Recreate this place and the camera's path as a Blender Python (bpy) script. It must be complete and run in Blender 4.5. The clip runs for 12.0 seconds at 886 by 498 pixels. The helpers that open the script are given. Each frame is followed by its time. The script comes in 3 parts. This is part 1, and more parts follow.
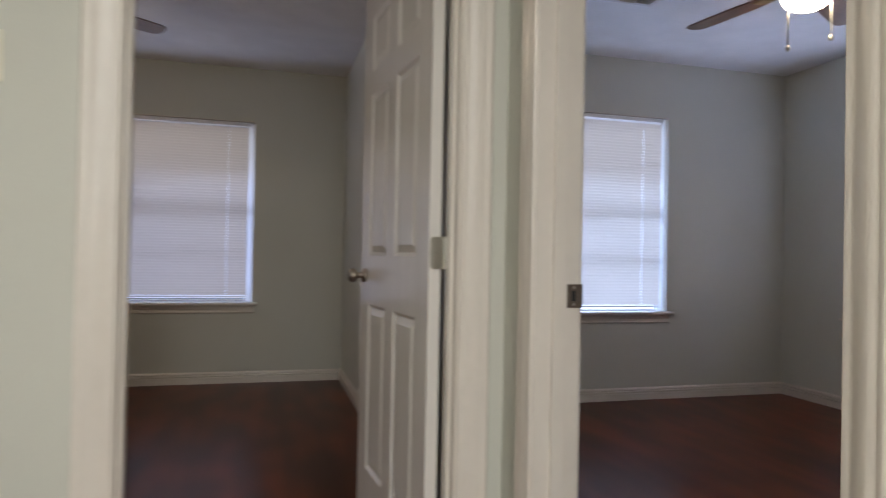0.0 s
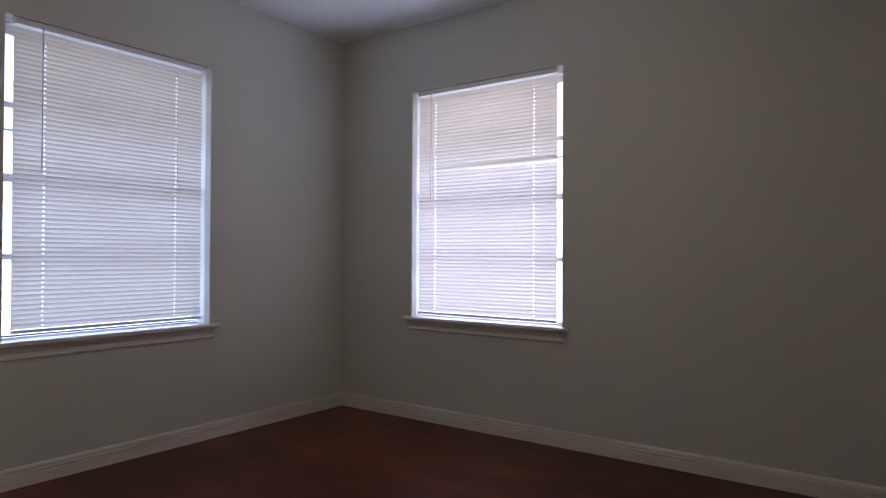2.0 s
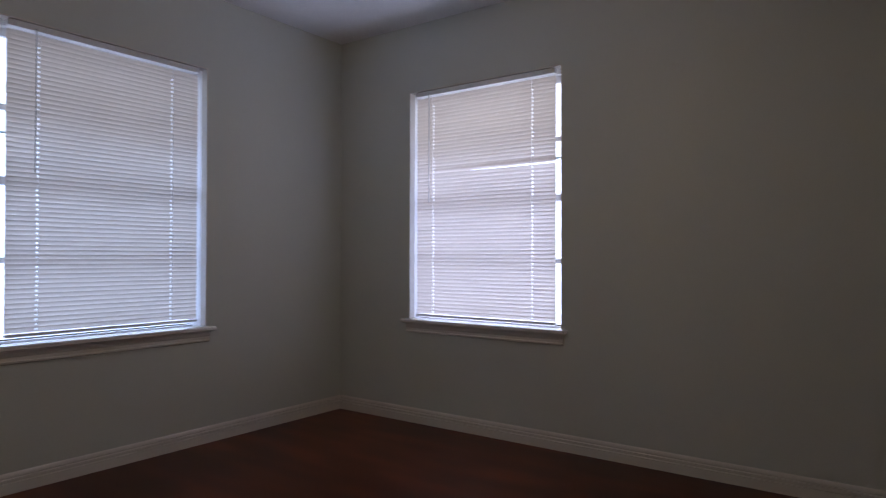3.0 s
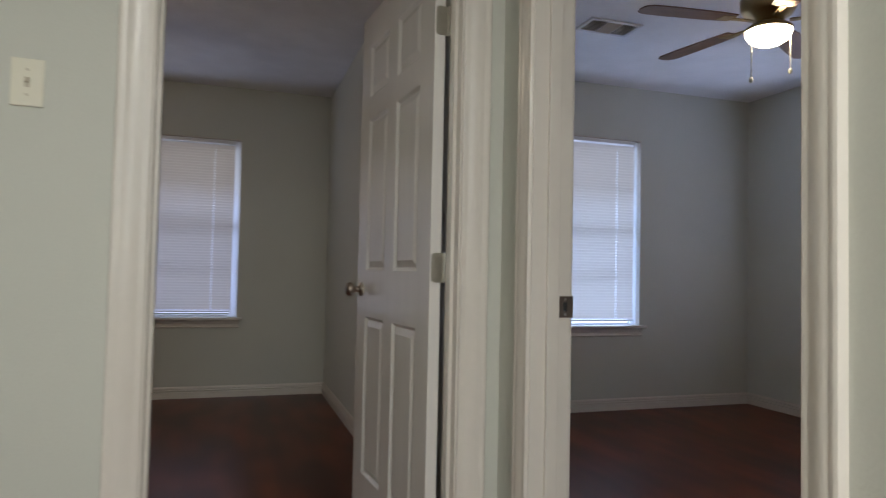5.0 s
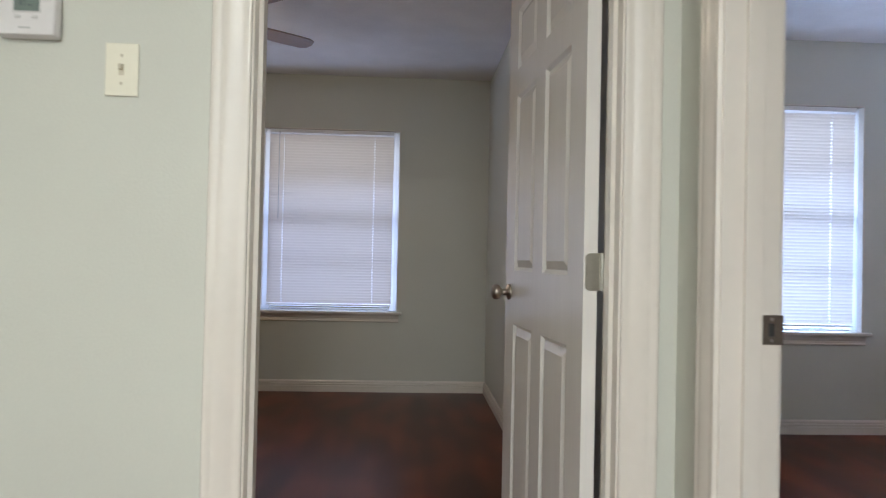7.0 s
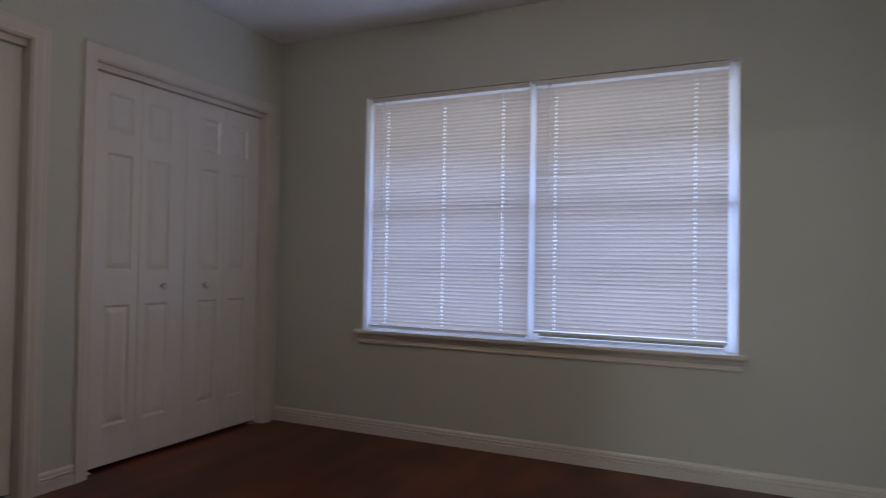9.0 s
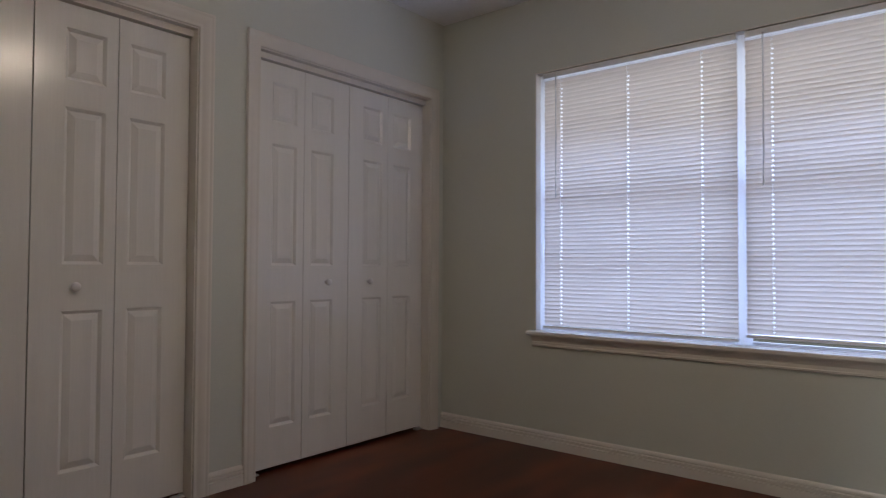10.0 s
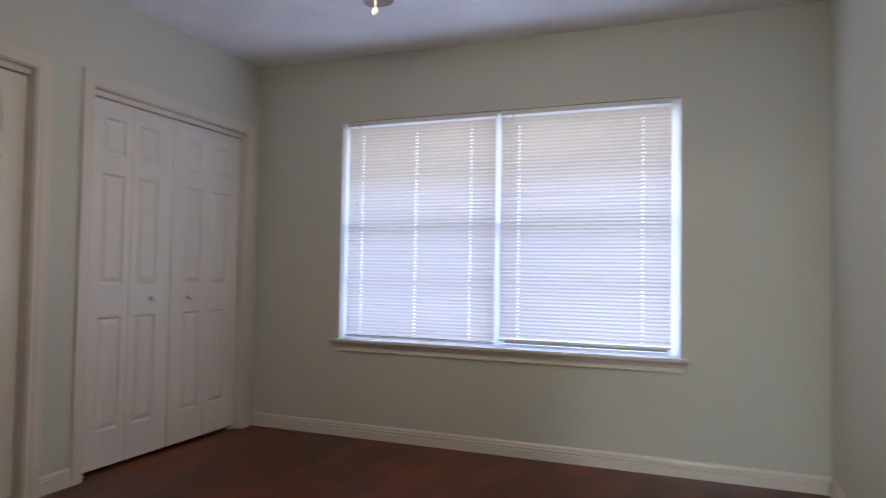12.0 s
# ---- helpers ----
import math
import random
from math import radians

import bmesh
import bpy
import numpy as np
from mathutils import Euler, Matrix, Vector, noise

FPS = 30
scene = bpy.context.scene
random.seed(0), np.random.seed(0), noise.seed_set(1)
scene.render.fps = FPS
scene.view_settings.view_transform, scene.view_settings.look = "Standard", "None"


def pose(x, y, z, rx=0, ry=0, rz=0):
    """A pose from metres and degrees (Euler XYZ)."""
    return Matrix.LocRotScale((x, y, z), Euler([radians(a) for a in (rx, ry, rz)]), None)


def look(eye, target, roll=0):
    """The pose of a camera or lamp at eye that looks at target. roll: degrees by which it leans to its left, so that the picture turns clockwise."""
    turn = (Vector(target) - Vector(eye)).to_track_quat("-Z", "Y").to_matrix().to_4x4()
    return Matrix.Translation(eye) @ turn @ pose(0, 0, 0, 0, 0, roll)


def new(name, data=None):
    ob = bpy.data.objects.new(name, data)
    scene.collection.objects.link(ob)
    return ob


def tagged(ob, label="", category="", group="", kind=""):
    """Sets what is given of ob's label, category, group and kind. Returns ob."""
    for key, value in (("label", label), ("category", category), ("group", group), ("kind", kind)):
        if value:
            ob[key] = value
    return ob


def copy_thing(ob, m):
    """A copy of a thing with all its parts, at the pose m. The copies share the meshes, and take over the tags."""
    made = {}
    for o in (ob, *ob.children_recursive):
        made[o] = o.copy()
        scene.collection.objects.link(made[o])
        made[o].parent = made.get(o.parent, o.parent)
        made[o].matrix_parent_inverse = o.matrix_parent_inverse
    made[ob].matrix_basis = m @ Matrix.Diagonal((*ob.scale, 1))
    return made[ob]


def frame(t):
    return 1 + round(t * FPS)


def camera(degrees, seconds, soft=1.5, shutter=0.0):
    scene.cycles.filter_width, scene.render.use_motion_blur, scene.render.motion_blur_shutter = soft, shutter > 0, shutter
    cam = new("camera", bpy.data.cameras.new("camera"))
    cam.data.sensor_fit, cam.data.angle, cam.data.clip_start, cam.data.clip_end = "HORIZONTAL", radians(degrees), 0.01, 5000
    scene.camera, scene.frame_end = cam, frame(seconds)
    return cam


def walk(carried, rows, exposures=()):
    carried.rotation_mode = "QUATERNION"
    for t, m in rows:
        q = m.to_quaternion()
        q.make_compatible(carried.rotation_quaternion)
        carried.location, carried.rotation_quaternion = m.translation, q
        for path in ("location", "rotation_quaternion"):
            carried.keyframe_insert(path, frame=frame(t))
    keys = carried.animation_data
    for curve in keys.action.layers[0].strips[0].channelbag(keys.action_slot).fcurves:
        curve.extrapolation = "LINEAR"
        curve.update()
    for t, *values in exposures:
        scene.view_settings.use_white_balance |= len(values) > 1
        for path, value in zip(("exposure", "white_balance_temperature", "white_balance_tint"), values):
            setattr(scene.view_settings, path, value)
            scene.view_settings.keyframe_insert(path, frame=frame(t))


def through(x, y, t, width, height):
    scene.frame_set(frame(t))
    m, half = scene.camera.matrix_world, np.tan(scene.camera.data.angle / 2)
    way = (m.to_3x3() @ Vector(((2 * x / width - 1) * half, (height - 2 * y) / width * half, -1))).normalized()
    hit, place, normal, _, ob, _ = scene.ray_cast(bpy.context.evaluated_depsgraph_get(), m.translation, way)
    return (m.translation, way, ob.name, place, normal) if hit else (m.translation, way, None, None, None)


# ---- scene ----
cam = camera(68.5, 12.0, soft=1.15, shutter=0.35)
PATH = [
    (0, (0.144, -1.638, 1.003), (0.682, 0.289, 1.025), 1.1),
    (0.5, (0.341, -1.283, 1.018), (1.289, 0.478, 1.046), 1.0),
    (1, (0.551, -1.007, 1.015), (1.884, 0.483, 1.05), 0.9),
    (1.5, (0.71, -0.804, 0.989), (2.27, 0.447, 1.018), 0.5),
    (2, (0.856, -0.643, 1.008), (2.473, 0.533, 1.029), 0.3),
    (2.5, (0.959, -0.596, 1.006), (2.601, 0.546, 1.026), 0.3),
    (2.7, (0.95, -0.598, 1.015), (2.595, 0.539, 1.035), 0.2),
    (4.3, (0.241, -1.296, 0.984), (1.275, 0.414, 1.06), 0.7),
    (4.5, (0.147, -1.431, 0.99), (1.075, 0.339, 1.064), 1.1),
    (5, (0.02, -1.759, 0.996), (0.641, 0.14, 1.07), 1.2),
    (5.5, (0.069, -2.021, 0.976), (0.393, -0.049, 1.041), 1.2),
    (6, (0.086, -2.099, 0.977), (0.233, -0.106, 1.033), 1.3),
    (6.5, (0.131, -1.853, 0.99), (0.255, 0.143, 1.032), 1.2),
    (6.7, (0.149, -1.688, 1.009), (0.271, 0.308, 1.045), 1.2),
    (8.3, (0.264, -0.268, 1.100), (-0.052, 1.707, 1.100), 1.0),
    (8.5, (0.213, -0.108, 1.102), (-0.224, 1.845, 1.100), 0.8),
    (9, (0.136, 0.268, 1.026), (-0.722, 2.074, 1.067), 0.9),
    (9.5, (-0.034, 0.446, 0.972), (-1.148, 2.106, 1.025), 0.3),
    (10, (-0.128, 0.569, 0.958), (-1.399, 2.113, 1.013), 0.3),
    (10.5, (-0.141, 0.595, 0.981), (-1.488, 2.072, 1.028), 0.6),
    (11, (-0.02, 0.54, 0.992), (-1.383, 2.002, 1.049), 0.9),
    (11.5, (0.094, 0.297, 1.0), (-1.041, 1.942, 1.072), 0.8),
    (12, (0.163, -0.056, 1.056), (-0.565, 1.806, 1.124), 0.9),
]
EXPOSURE = [(t, stops, kelvin, tint) for t, stops, kelvin, tint in ((0.0, -0.52, 6600, 17), (1.0, -0.42, 6950, 18), (1.5, -0.47, 7000, 19), (2.0, -0.8, 7000, 20), (2.7, -1.14, 6900, 20), (4.3, -1.12, 6550, 17), (5.0, -0.8, 6400, 14.5), (6.5, -0.1, 6300, 13), (8.3, -0.12, 6000, 17), (9.0, -0.38, 5950, 16), (9.5, -0.3, 6000, 15), (10.0, 0.02, 6150, 15), (10.6, 0.30, 6200, 14), (11.0, 0.6, 6150, 13), (11.5, 0.74, 6050, 12), (12.0, 0.50, 6000, 14))]
walk(cam, [(t, look(eye, target, roll)) for t, eye, target, roll in PATH], EXPOSURE)

# ---- daylight and lamps ----
world = bpy.data.worlds.new("sky")
scene.world = world
world.use_nodes = True
sky = world.node_tree.nodes.new("ShaderNodeTexSky")
sky.sky_type, sky.sun_disc = "NISHITA", False
sky.sun_elevation, sky.sun_rotation = radians(48), radians(200)
backdrop = world.node_tree.nodes["Background"]
backdrop.inputs["Strength"].default_value = 0.1
world.node_tree.links.new(sky.outputs["Color"], backdrop.inputs["Color"])
sun = new("sun", bpy.data.lights.new("sun", "SUN"))
sun.data.energy, sun.data.angle, sun.data.color = 2.5, radians(0.6), (1, 0.95, 0.88)
sun.matrix_world = look((0, -6, 8), (0, 0, 0))


def daylight(name, where, size_x, size_y, watts, colour):
    """An area lamp standing in a window's opening for the sky outside."""
    lamp = new(name, bpy.data.lights.new(name, "AREA"))
    lamp.data.shape, lamp.data.size, lamp.data.size_y = "RECTANGLE", size_x, size_y
    lamp.data.energy, lamp.data.color = watts, colour
    lamp.matrix_world = where
    return lamp


GLOW_BEDROOM, GLOW_CORNER = 67.0, 56.0
SKY_BLUE = (0.51, 0.635, 1.0)
# each window: sky in the lower two thirds, dimmer added lamp paling the top
for name, eye, aim, across, watts, blue, top_tint in (
    ("a", (-0.95, 3.775), (-0.95, 0), 2.06, 26, SKY_BLUE, (0.80, 0.86, 1.0)),
    ("b_rear", (2.495, 2.66), (2.495, 0), 1.01, 30, (0.44, 0.615, 1.0), (0.56, 0.70, 1.0)),
    ("b_side", (4.185, 1.39), (0, 1.39), 1.03, 38, SKY_BLUE, (0.66, 0.76, 1.0)),
):
    daylight("daylight_" + name, look((*eye, 1.10), (*aim, 1.10)), across, 0.92, watts * 0.80, blue)
    daylight("window_top_light_" + name, look((*eye, 1.79), (*aim, 1.79)), across, 0.44, watts * 0.22, top_tint)
# lights the hall from an opening assumed behind it, out of view
daylight("assumed_hall_daylight", look((-0.1, -4.0, 1.5), (-0.1, 0, 1.5)), 1.6, 1.6, 30, (0.90, 1.0, 1.0))
# high hall lamp assumed from casing highlights; its fixture is out of view
assumed_hall_lamp = new("assumed_hall_lamp", bpy.data.lights.new("assumed_hall_lamp", "AREA"))
assumed_hall_lamp.data.shape, assumed_hall_lamp.data.size = "DISK", 0.30
assumed_hall_lamp.data.energy, assumed_hall_lamp.data.color = 77, (0.98, 0.98, 0.89)
assumed_hall_lamp.matrix_world = look((0.15, -3.0, 2.345), (0.15, -3.0, 0))


# ---- materials ----
def material(name, base, rough=0.5, metal=0.0, spread=0.06, scale=3.0, grain=60.0, bump=0.05, coat=0.0, stretch=(1, 1, 1), second=None):
    """A paint-like node material: base colour varied at a broad and a fine scale, with a fine relief."""
    m = bpy.data.materials.new(name)
    m.use_nodes = True
    n, ln = m.node_tree.nodes, m.node_tree.links
    b = n["Principled BSDF"]
    b.inputs["Roughness"].default_value, b.inputs["Metallic"].default_value, b.inputs["Coat Weight"].default_value = rough, metal, coat
    co, mp = n.new("ShaderNodeTexCoord"), n.new("ShaderNodeMapping")
    mp.inputs["Scale"].default_value = stretch
    ln.new(co.outputs["Object"], mp.inputs["Vector"])
    broad, fine = n.new("ShaderNodeTexNoise"), n.new("ShaderNodeTexNoise")
    broad.inputs["Scale"].default_value, fine.inputs["Scale"].default_value = scale, grain
    broad.inputs["Detail"].default_value, fine.inputs["Detail"].default_value = 4, 3
    mix, ramp = n.new("ShaderNodeMath"), n.new("ShaderNodeValToRGB")
    mix.operation = "MULTIPLY_ADD"
    mix.inputs[1].default_value = 0.35
    for tex in (broad, fine):
        ln.new(mp.outputs["Vector"], tex.inputs["Vector"])
    ln.new(fine.outputs["Fac"], mix.inputs[0])
    scaled = n.new("ShaderNodeMath")
    scaled.operation = "MULTIPLY"
    scaled.inputs[1].default_value = 0.65
    ln.new(broad.outputs["Fac"], scaled.inputs[0])
    ln.new(scaled.outputs[0], mix.inputs[2])
    ln.new(mix.outputs[0], ramp.inputs["Fac"])
    dark = second or tuple(c * (1 - spread) for c in base)
    light = tuple(min(1, c * (1 + spread)) for c in base)
    ramp.color_ramp.elements[0].color, ramp.color_ramp.elements[1].color = (*dark, 1), (*light, 1)
    ramp.color_ramp.elements[0].position, ramp.color_ramp.elements[1].position = 0.32, 0.68
    ln.new(ramp.outputs["Color"], b.inputs["Base Color"])
    if bump:
        relief = n.new("ShaderNodeBump")
        relief.inputs["Strength"].default_value, relief.inputs["Distance"].default_value = bump, 0.002
        ln.new(fine.outputs["Fac"], relief.inputs["Height"])
        ln.new(relief.outputs["Normal"], b.inputs["Normal"])
    return m


WALL = material("sage_grey_wall_paint", (0.61, 0.618, 0.556), 0.5, spread=0.035, scale=1.3, grain=150, bump=0.2)
CEILING = material("white_ceiling_paint", (0.86, 0.85, 0.85), 0.85, spread=0.05, scale=5, grain=70, bump=0.6)
TRIM = material("white_gloss_trim_paint", (0.745, 0.70, 0.635), 0.24, spread=0.03, scale=4, grain=40, bump=0.04)
DOOR = material("white_satin_door_paint", (0.80, 0.775, 0.735), 0.21, spread=0.03, scale=1.2, grain=9, bump=0.16, stretch=(12, 12, 0.8))


def floor_material():
    """Dark red stained wood: soft blotches and long faint grain streaks, under a satin finish."""
    m = bpy.data.materials.new("dark_red_stained_wood")
    m.use_nodes = True
    n, ln = m.node_tree.nodes, m.node_tree.links
    b = n["Principled BSDF"]
    co = n.new("ShaderNodeTexCoord")

    def noise_at(scale, stretch, detail):
        mp, tex = n.new("ShaderNodeMapping"), n.new("ShaderNodeTexNoise")
        mp.inputs["Scale"].default_value = stretch
        tex.inputs["Scale"].default_value, tex.inputs["Detail"].default_value, tex.inputs["Roughness"].default_value = scale, detail, 0.5
        ln.new(co.outputs["Object"], mp.inputs["Vector"])
        ln.new(mp.outputs["Vector"], tex.inputs["Vector"])
        return tex.outputs["Fac"]

    blotch, patch, grain = noise_at(1.6, (1.0, 0.7, 1), 0), noise_at(5.0, (1.1, 0.5, 1), 0), noise_at(3.2, (3.0, 0.3, 1), 0)

    def blend(factor, low, high, first=None, second=None):
        q = n.new("ShaderNodeMix")
        q.data_type = "RGBA"
        ln.new(factor, q.inputs["Factor"])
        for socket, colour, link in ((q.inputs[6], low, first), (q.inputs[7], high, second)):
            if link is None:
                socket.default_value = (*colour, 1)
            else:
                ln.new(link, socket)
        return q.outputs[2]

    def steeper(value, low, high):
        q = n.new("ShaderNodeMapRange")
        q.interpolation_type = "SMOOTHSTEP"
        q.inputs["From Min"].default_value, q.inputs["From Max"].default_value = low, high
        ln.new(value, q.inputs["Value"])
        return q.outputs["Result"]

    stain = blend(steeper(blotch, 0.28, 0.72), (0.050, 0.0098, 0.005), (0.140, 0.031, 0.011))
    streak = blend(steeper(grain, 0.25, 0.75), (0.054, 0.0105, 0.005), (0.140, 0.032, 0.011))
    half = n.new("ShaderNodeMix")
    half.data_type = "RGBA"
    half.inputs["Factor"].default_value = 0.42
    ln.new(stain, half.inputs[6])
    ln.new(streak, half.inputs[7])
    mottled = n.new("ShaderNodeMix")
    mottled.data_type, mottled.blend_type = "RGBA", "MULTIPLY"
    mottled.inputs["Factor"].default_value = 0.5
    ln.new(half.outputs[2], mottled.inputs[6])
    ln.new(blend(steeper(patch, 0.3, 0.7), (0.5, 0.5, 0.5), (1.5, 1.45, 1.4)), mottled.inputs[7])
    ln.new(mottled.outputs[2], b.inputs["Base Color"])
    b.inputs["Roughness"].default_value = 0.33
    b.inputs["Specular IOR Level"].default_value = 0.23
    return m


FLOOR = floor_material()
TOGGLE = material("beige_plastic_toggle", (0.60, 0.55, 0.43), 0.4, spread=0.05, scale=20, grain=90, bump=0.0)
PALE_GREY = material("pale_grey_plastic", (0.62, 0.61, 0.60), 0.4, spread=0.04, scale=20, grain=80, bump=0.0)
STRIKE = material("brown_worn_steel", (0.22, 0.18, 0.15), 0.42, 0.8, spread=0.15, scale=30, grain=180, bump=0.04)
KNOB_METAL = material("aged_bronze_nickel", (0.40, 0.35, 0.30), 0.3, 1.0, spread=0.1, scale=12, grain=160, bump=0.02)
NICKEL = material("brushed_nickel", (0.55, 0.52, 0.48), 0.28, 1.0, spread=0.05, scale=8, grain=200, bump=0.02)
FAN_METAL = material("antique_brass", (0.47, 0.36, 0.19), 0.34, 1.0, spread=0.1, scale=10, grain=150, bump=0.02)
BRASS = material("dull_aged_steel", (0.50, 0.48, 0.42), 0.35, 1.0, spread=0.08, scale=10, grain=150, bump=0.03)
IVORY = material("ivory_plastic", (0.82, 0.79, 0.66), 0.35, spread=0.02, scale=8, grain=80, bump=0.0)
WHITE_PLASTIC = material("white_plastic", (0.72, 0.70, 0.70), 0.4, spread=0.02, scale=8, grain=120, bump=0.03)
SCREEN = material("grey_green_display", (0.17, 0.215, 0.195), 0.25, spread=0.08, scale=12, grain=60, bump=0.0)
DARK = material("hole_shade_black", (0.03, 0.03, 0.03), 0.8, spread=0.2, scale=10, grain=60, bump=0.0)
GREY_DARK = material("faint_display_segments", (0.08, 0.11, 0.11), 0.4, spread=0.05, scale=20, grain=60, bump=0.0)
DUCT_SHADE = material("duct_shade_grey", (0.14, 0.135, 0.13), 0.6, spread=0.15, scale=10, grain=60, bump=0.0)
GREY = material("grey_mark", (0.45, 0.45, 0.45), 0.5, spread=0.05, scale=20, grain=60, bump=0.0)
BLADE = material("brown_wood_blade", (0.17, 0.085, 0.05), 0.28, spread=0.3, scale=3, grain=16, bump=0.05, stretch=(1.5, 14, 14))
WAND = material("clear_grey_plastic_wand", (0.6, 0.59, 0.58), 0.2, spread=0.05, scale=8, grain=60, bump=0.0)
VENT = material("tan_vent_paint", (0.68, 0.66, 0.61), 0.45, spread=0.05, scale=8, grain=80, bump=0.03)
TAN = material("deep_tan_slat", (0.50, 0.43, 0.34), 0.5, spread=0.08, scale=10, grain=80, bump=0.0)
VINYL = material("white_vinyl", (0.82, 0.82, 0.82), 0.35, spread=0.02, scale=5, grain=60, bump=0.0)


def translucent_material(name, through, passed, shown):
    """Thin vinyl that lets a share of the daylight through: its colour in transmitted and in reflected light."""
    m = bpy.data.materials.new(name)
    m.use_nodes = True
    n, ln = m.node_tree.nodes, m.node_tree.links
    b = n["Principled BSDF"]
    b.inputs["Base Color"].default_value, b.inputs["Roughness"].default_value = (*shown, 1), 0.4
    glow, mix = n.new("ShaderNodeBsdfTranslucent"), n.new("ShaderNodeMixShader")
    tint, info = n.new("ShaderNodeValToRGB"), n.new("ShaderNodeObjectInfo")
    tint.color_ramp.elements[0].color, tint.color_ramp.elements[1].color = (*[0.975 * c for c in passed], 1), (*passed, 1)
    ln.new(info.outputs["Random"], tint.inputs["Fac"])
    ln.new(tint.outputs["Color"], glow.inputs["Color"])
    mix.inputs[0].default_value = through
    ln.new(b.outputs[0], mix.inputs[1])
    ln.new(glow.outputs[0], mix.inputs[2])
    ln.new(mix.outputs[0], n["Material Output"].inputs["Surface"])
    return m


SLATS = translucent_material("cream_white_translucent_slat", 0.37, (0.90, 0.80, 0.69), (0.83, 0.79, 0.73))
# lets most daylight through, to make the gaps beside the blinds bright
GAP_STRIP = translucent_material("white_translucent_gap_strip", 0.8, (0.90, 0.91, 0.92), (0.82, 0.82, 0.82))


def glass_material():
    m = bpy.data.materials.new("window_glass")
    m.use_nodes = True
    b = m.node_tree.nodes["Principled BSDF"]
    b.inputs["Transmission Weight"].default_value, b.inputs["Roughness"].default_value, b.inputs["IOR"].default_value = 1.0, 0.0, 1.45
    b.inputs["Base Color"].default_value = (0.96, 0.98, 0.97, 1)
    return m


GLASS = glass_material()


def bowl_material(name, glow):
    m = bpy.data.materials.new(name)
    m.use_nodes = True
    b = m.node_tree.nodes["Principled BSDF"]
    b.inputs["Base Color"].default_value, b.inputs["Roughness"].default_value = (0.9, 0.88, 0.82, 1), 0.3
    b.inputs["Emission Color"].default_value, b.inputs["Emission Strength"].default_value = (1.0, 0.83, 0.60, 1), glow
    return m


BOWL_BEDROOM = bowl_material("lit_frosted_glass_bedroom", GLOW_BEDROOM)
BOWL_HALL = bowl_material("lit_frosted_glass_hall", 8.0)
BOWL_CORNER = bowl_material("lit_frosted_glass_corner_room", GLOW_CORNER)


# ---- mesh helpers ----
def mesh_object(name, verts, faces, mat, parent=None):
    me = bpy.data.meshes.new(name)
    me.from_pydata(verts, [], faces)
    me.materials.append(mat)
    ob = new(name, me)
    ob.parent = parent
    return ob


def part(name, bm, mat, parent=None, label=""):
    """Links a bmesh as one mesh object, under a thing or a part."""
    bmesh.ops.recalc_face_normals(bm, faces=bm.faces)
    me = bpy.data.meshes.new(name)
    bm.to_mesh(me)
    bm.free()
    me.materials.append(mat)
    ob = new(name, me)
    ob.parent = parent
    return tagged(ob, label)


def box(bm, x0, x1, y0, y1, z0, z1, bevel=0.0):
    made = bmesh.ops.create_cube(bm, size=1)["verts"]
    for v in made:
        v.co = Vector((x0 if v.co.x < 0 else x1, y0 if v.co.y < 0 else y1, z0 if v.co.z < 0 else z1))
    if bevel:
        edges = list({e for v in made for e in v.link_edges})
        bmesh.ops.bevel(bm, geom=edges, offset=bevel, segments=2, affect="EDGES", profile=0.5)
    return bm


def sweep(bm, profile, start, end, out, up=(0, 0, 1)):
    """A moulding: a profile of (out, up) points carried from start to end."""
    start, end, out, up = Vector(start), Vector(end), Vector(out), Vector(up)
    rings = [[bm.verts.new(p + out * a + up * b) for a, b in profile] for p in (start, end)]
    k = len(profile)
    for i in range(k):
        bm.faces.new((rings[0][i], rings[0][(i + 1) % k], rings[1][(i + 1) % k], rings[1][i]))
    bm.faces.new(rings[0][::-1]), bm.faces.new(rings[1])
    return bm


def lathe(bm, profile, centre, steps=24, axis="z"):
    """A turned shape: (radius, height) points round an upright or level axis."""
    centre = Vector(centre)
    rings = []
    for r, h in profile:
        ring = []
        for i in range(steps):
            a = math.tau * i / steps
            p = Vector((r * math.cos(a), r * math.sin(a), h))
            if axis == "x":
                p = Vector((p.z, p.x, p.y))
            elif axis == "y":
                p = Vector((p.x, p.z, p.y))
            ring.append(bm.verts.new(centre + p))
        rings.append(ring)
    for a, b in zip(rings, rings[1:]):
        for i in range(steps):
            j = (i + 1) % steps
            bm.faces.new((a[i], a[j], b[j], b[i]))
    bm.faces.new(rings[0][::-1]), bm.faces.new(rings[-1])
    return bm


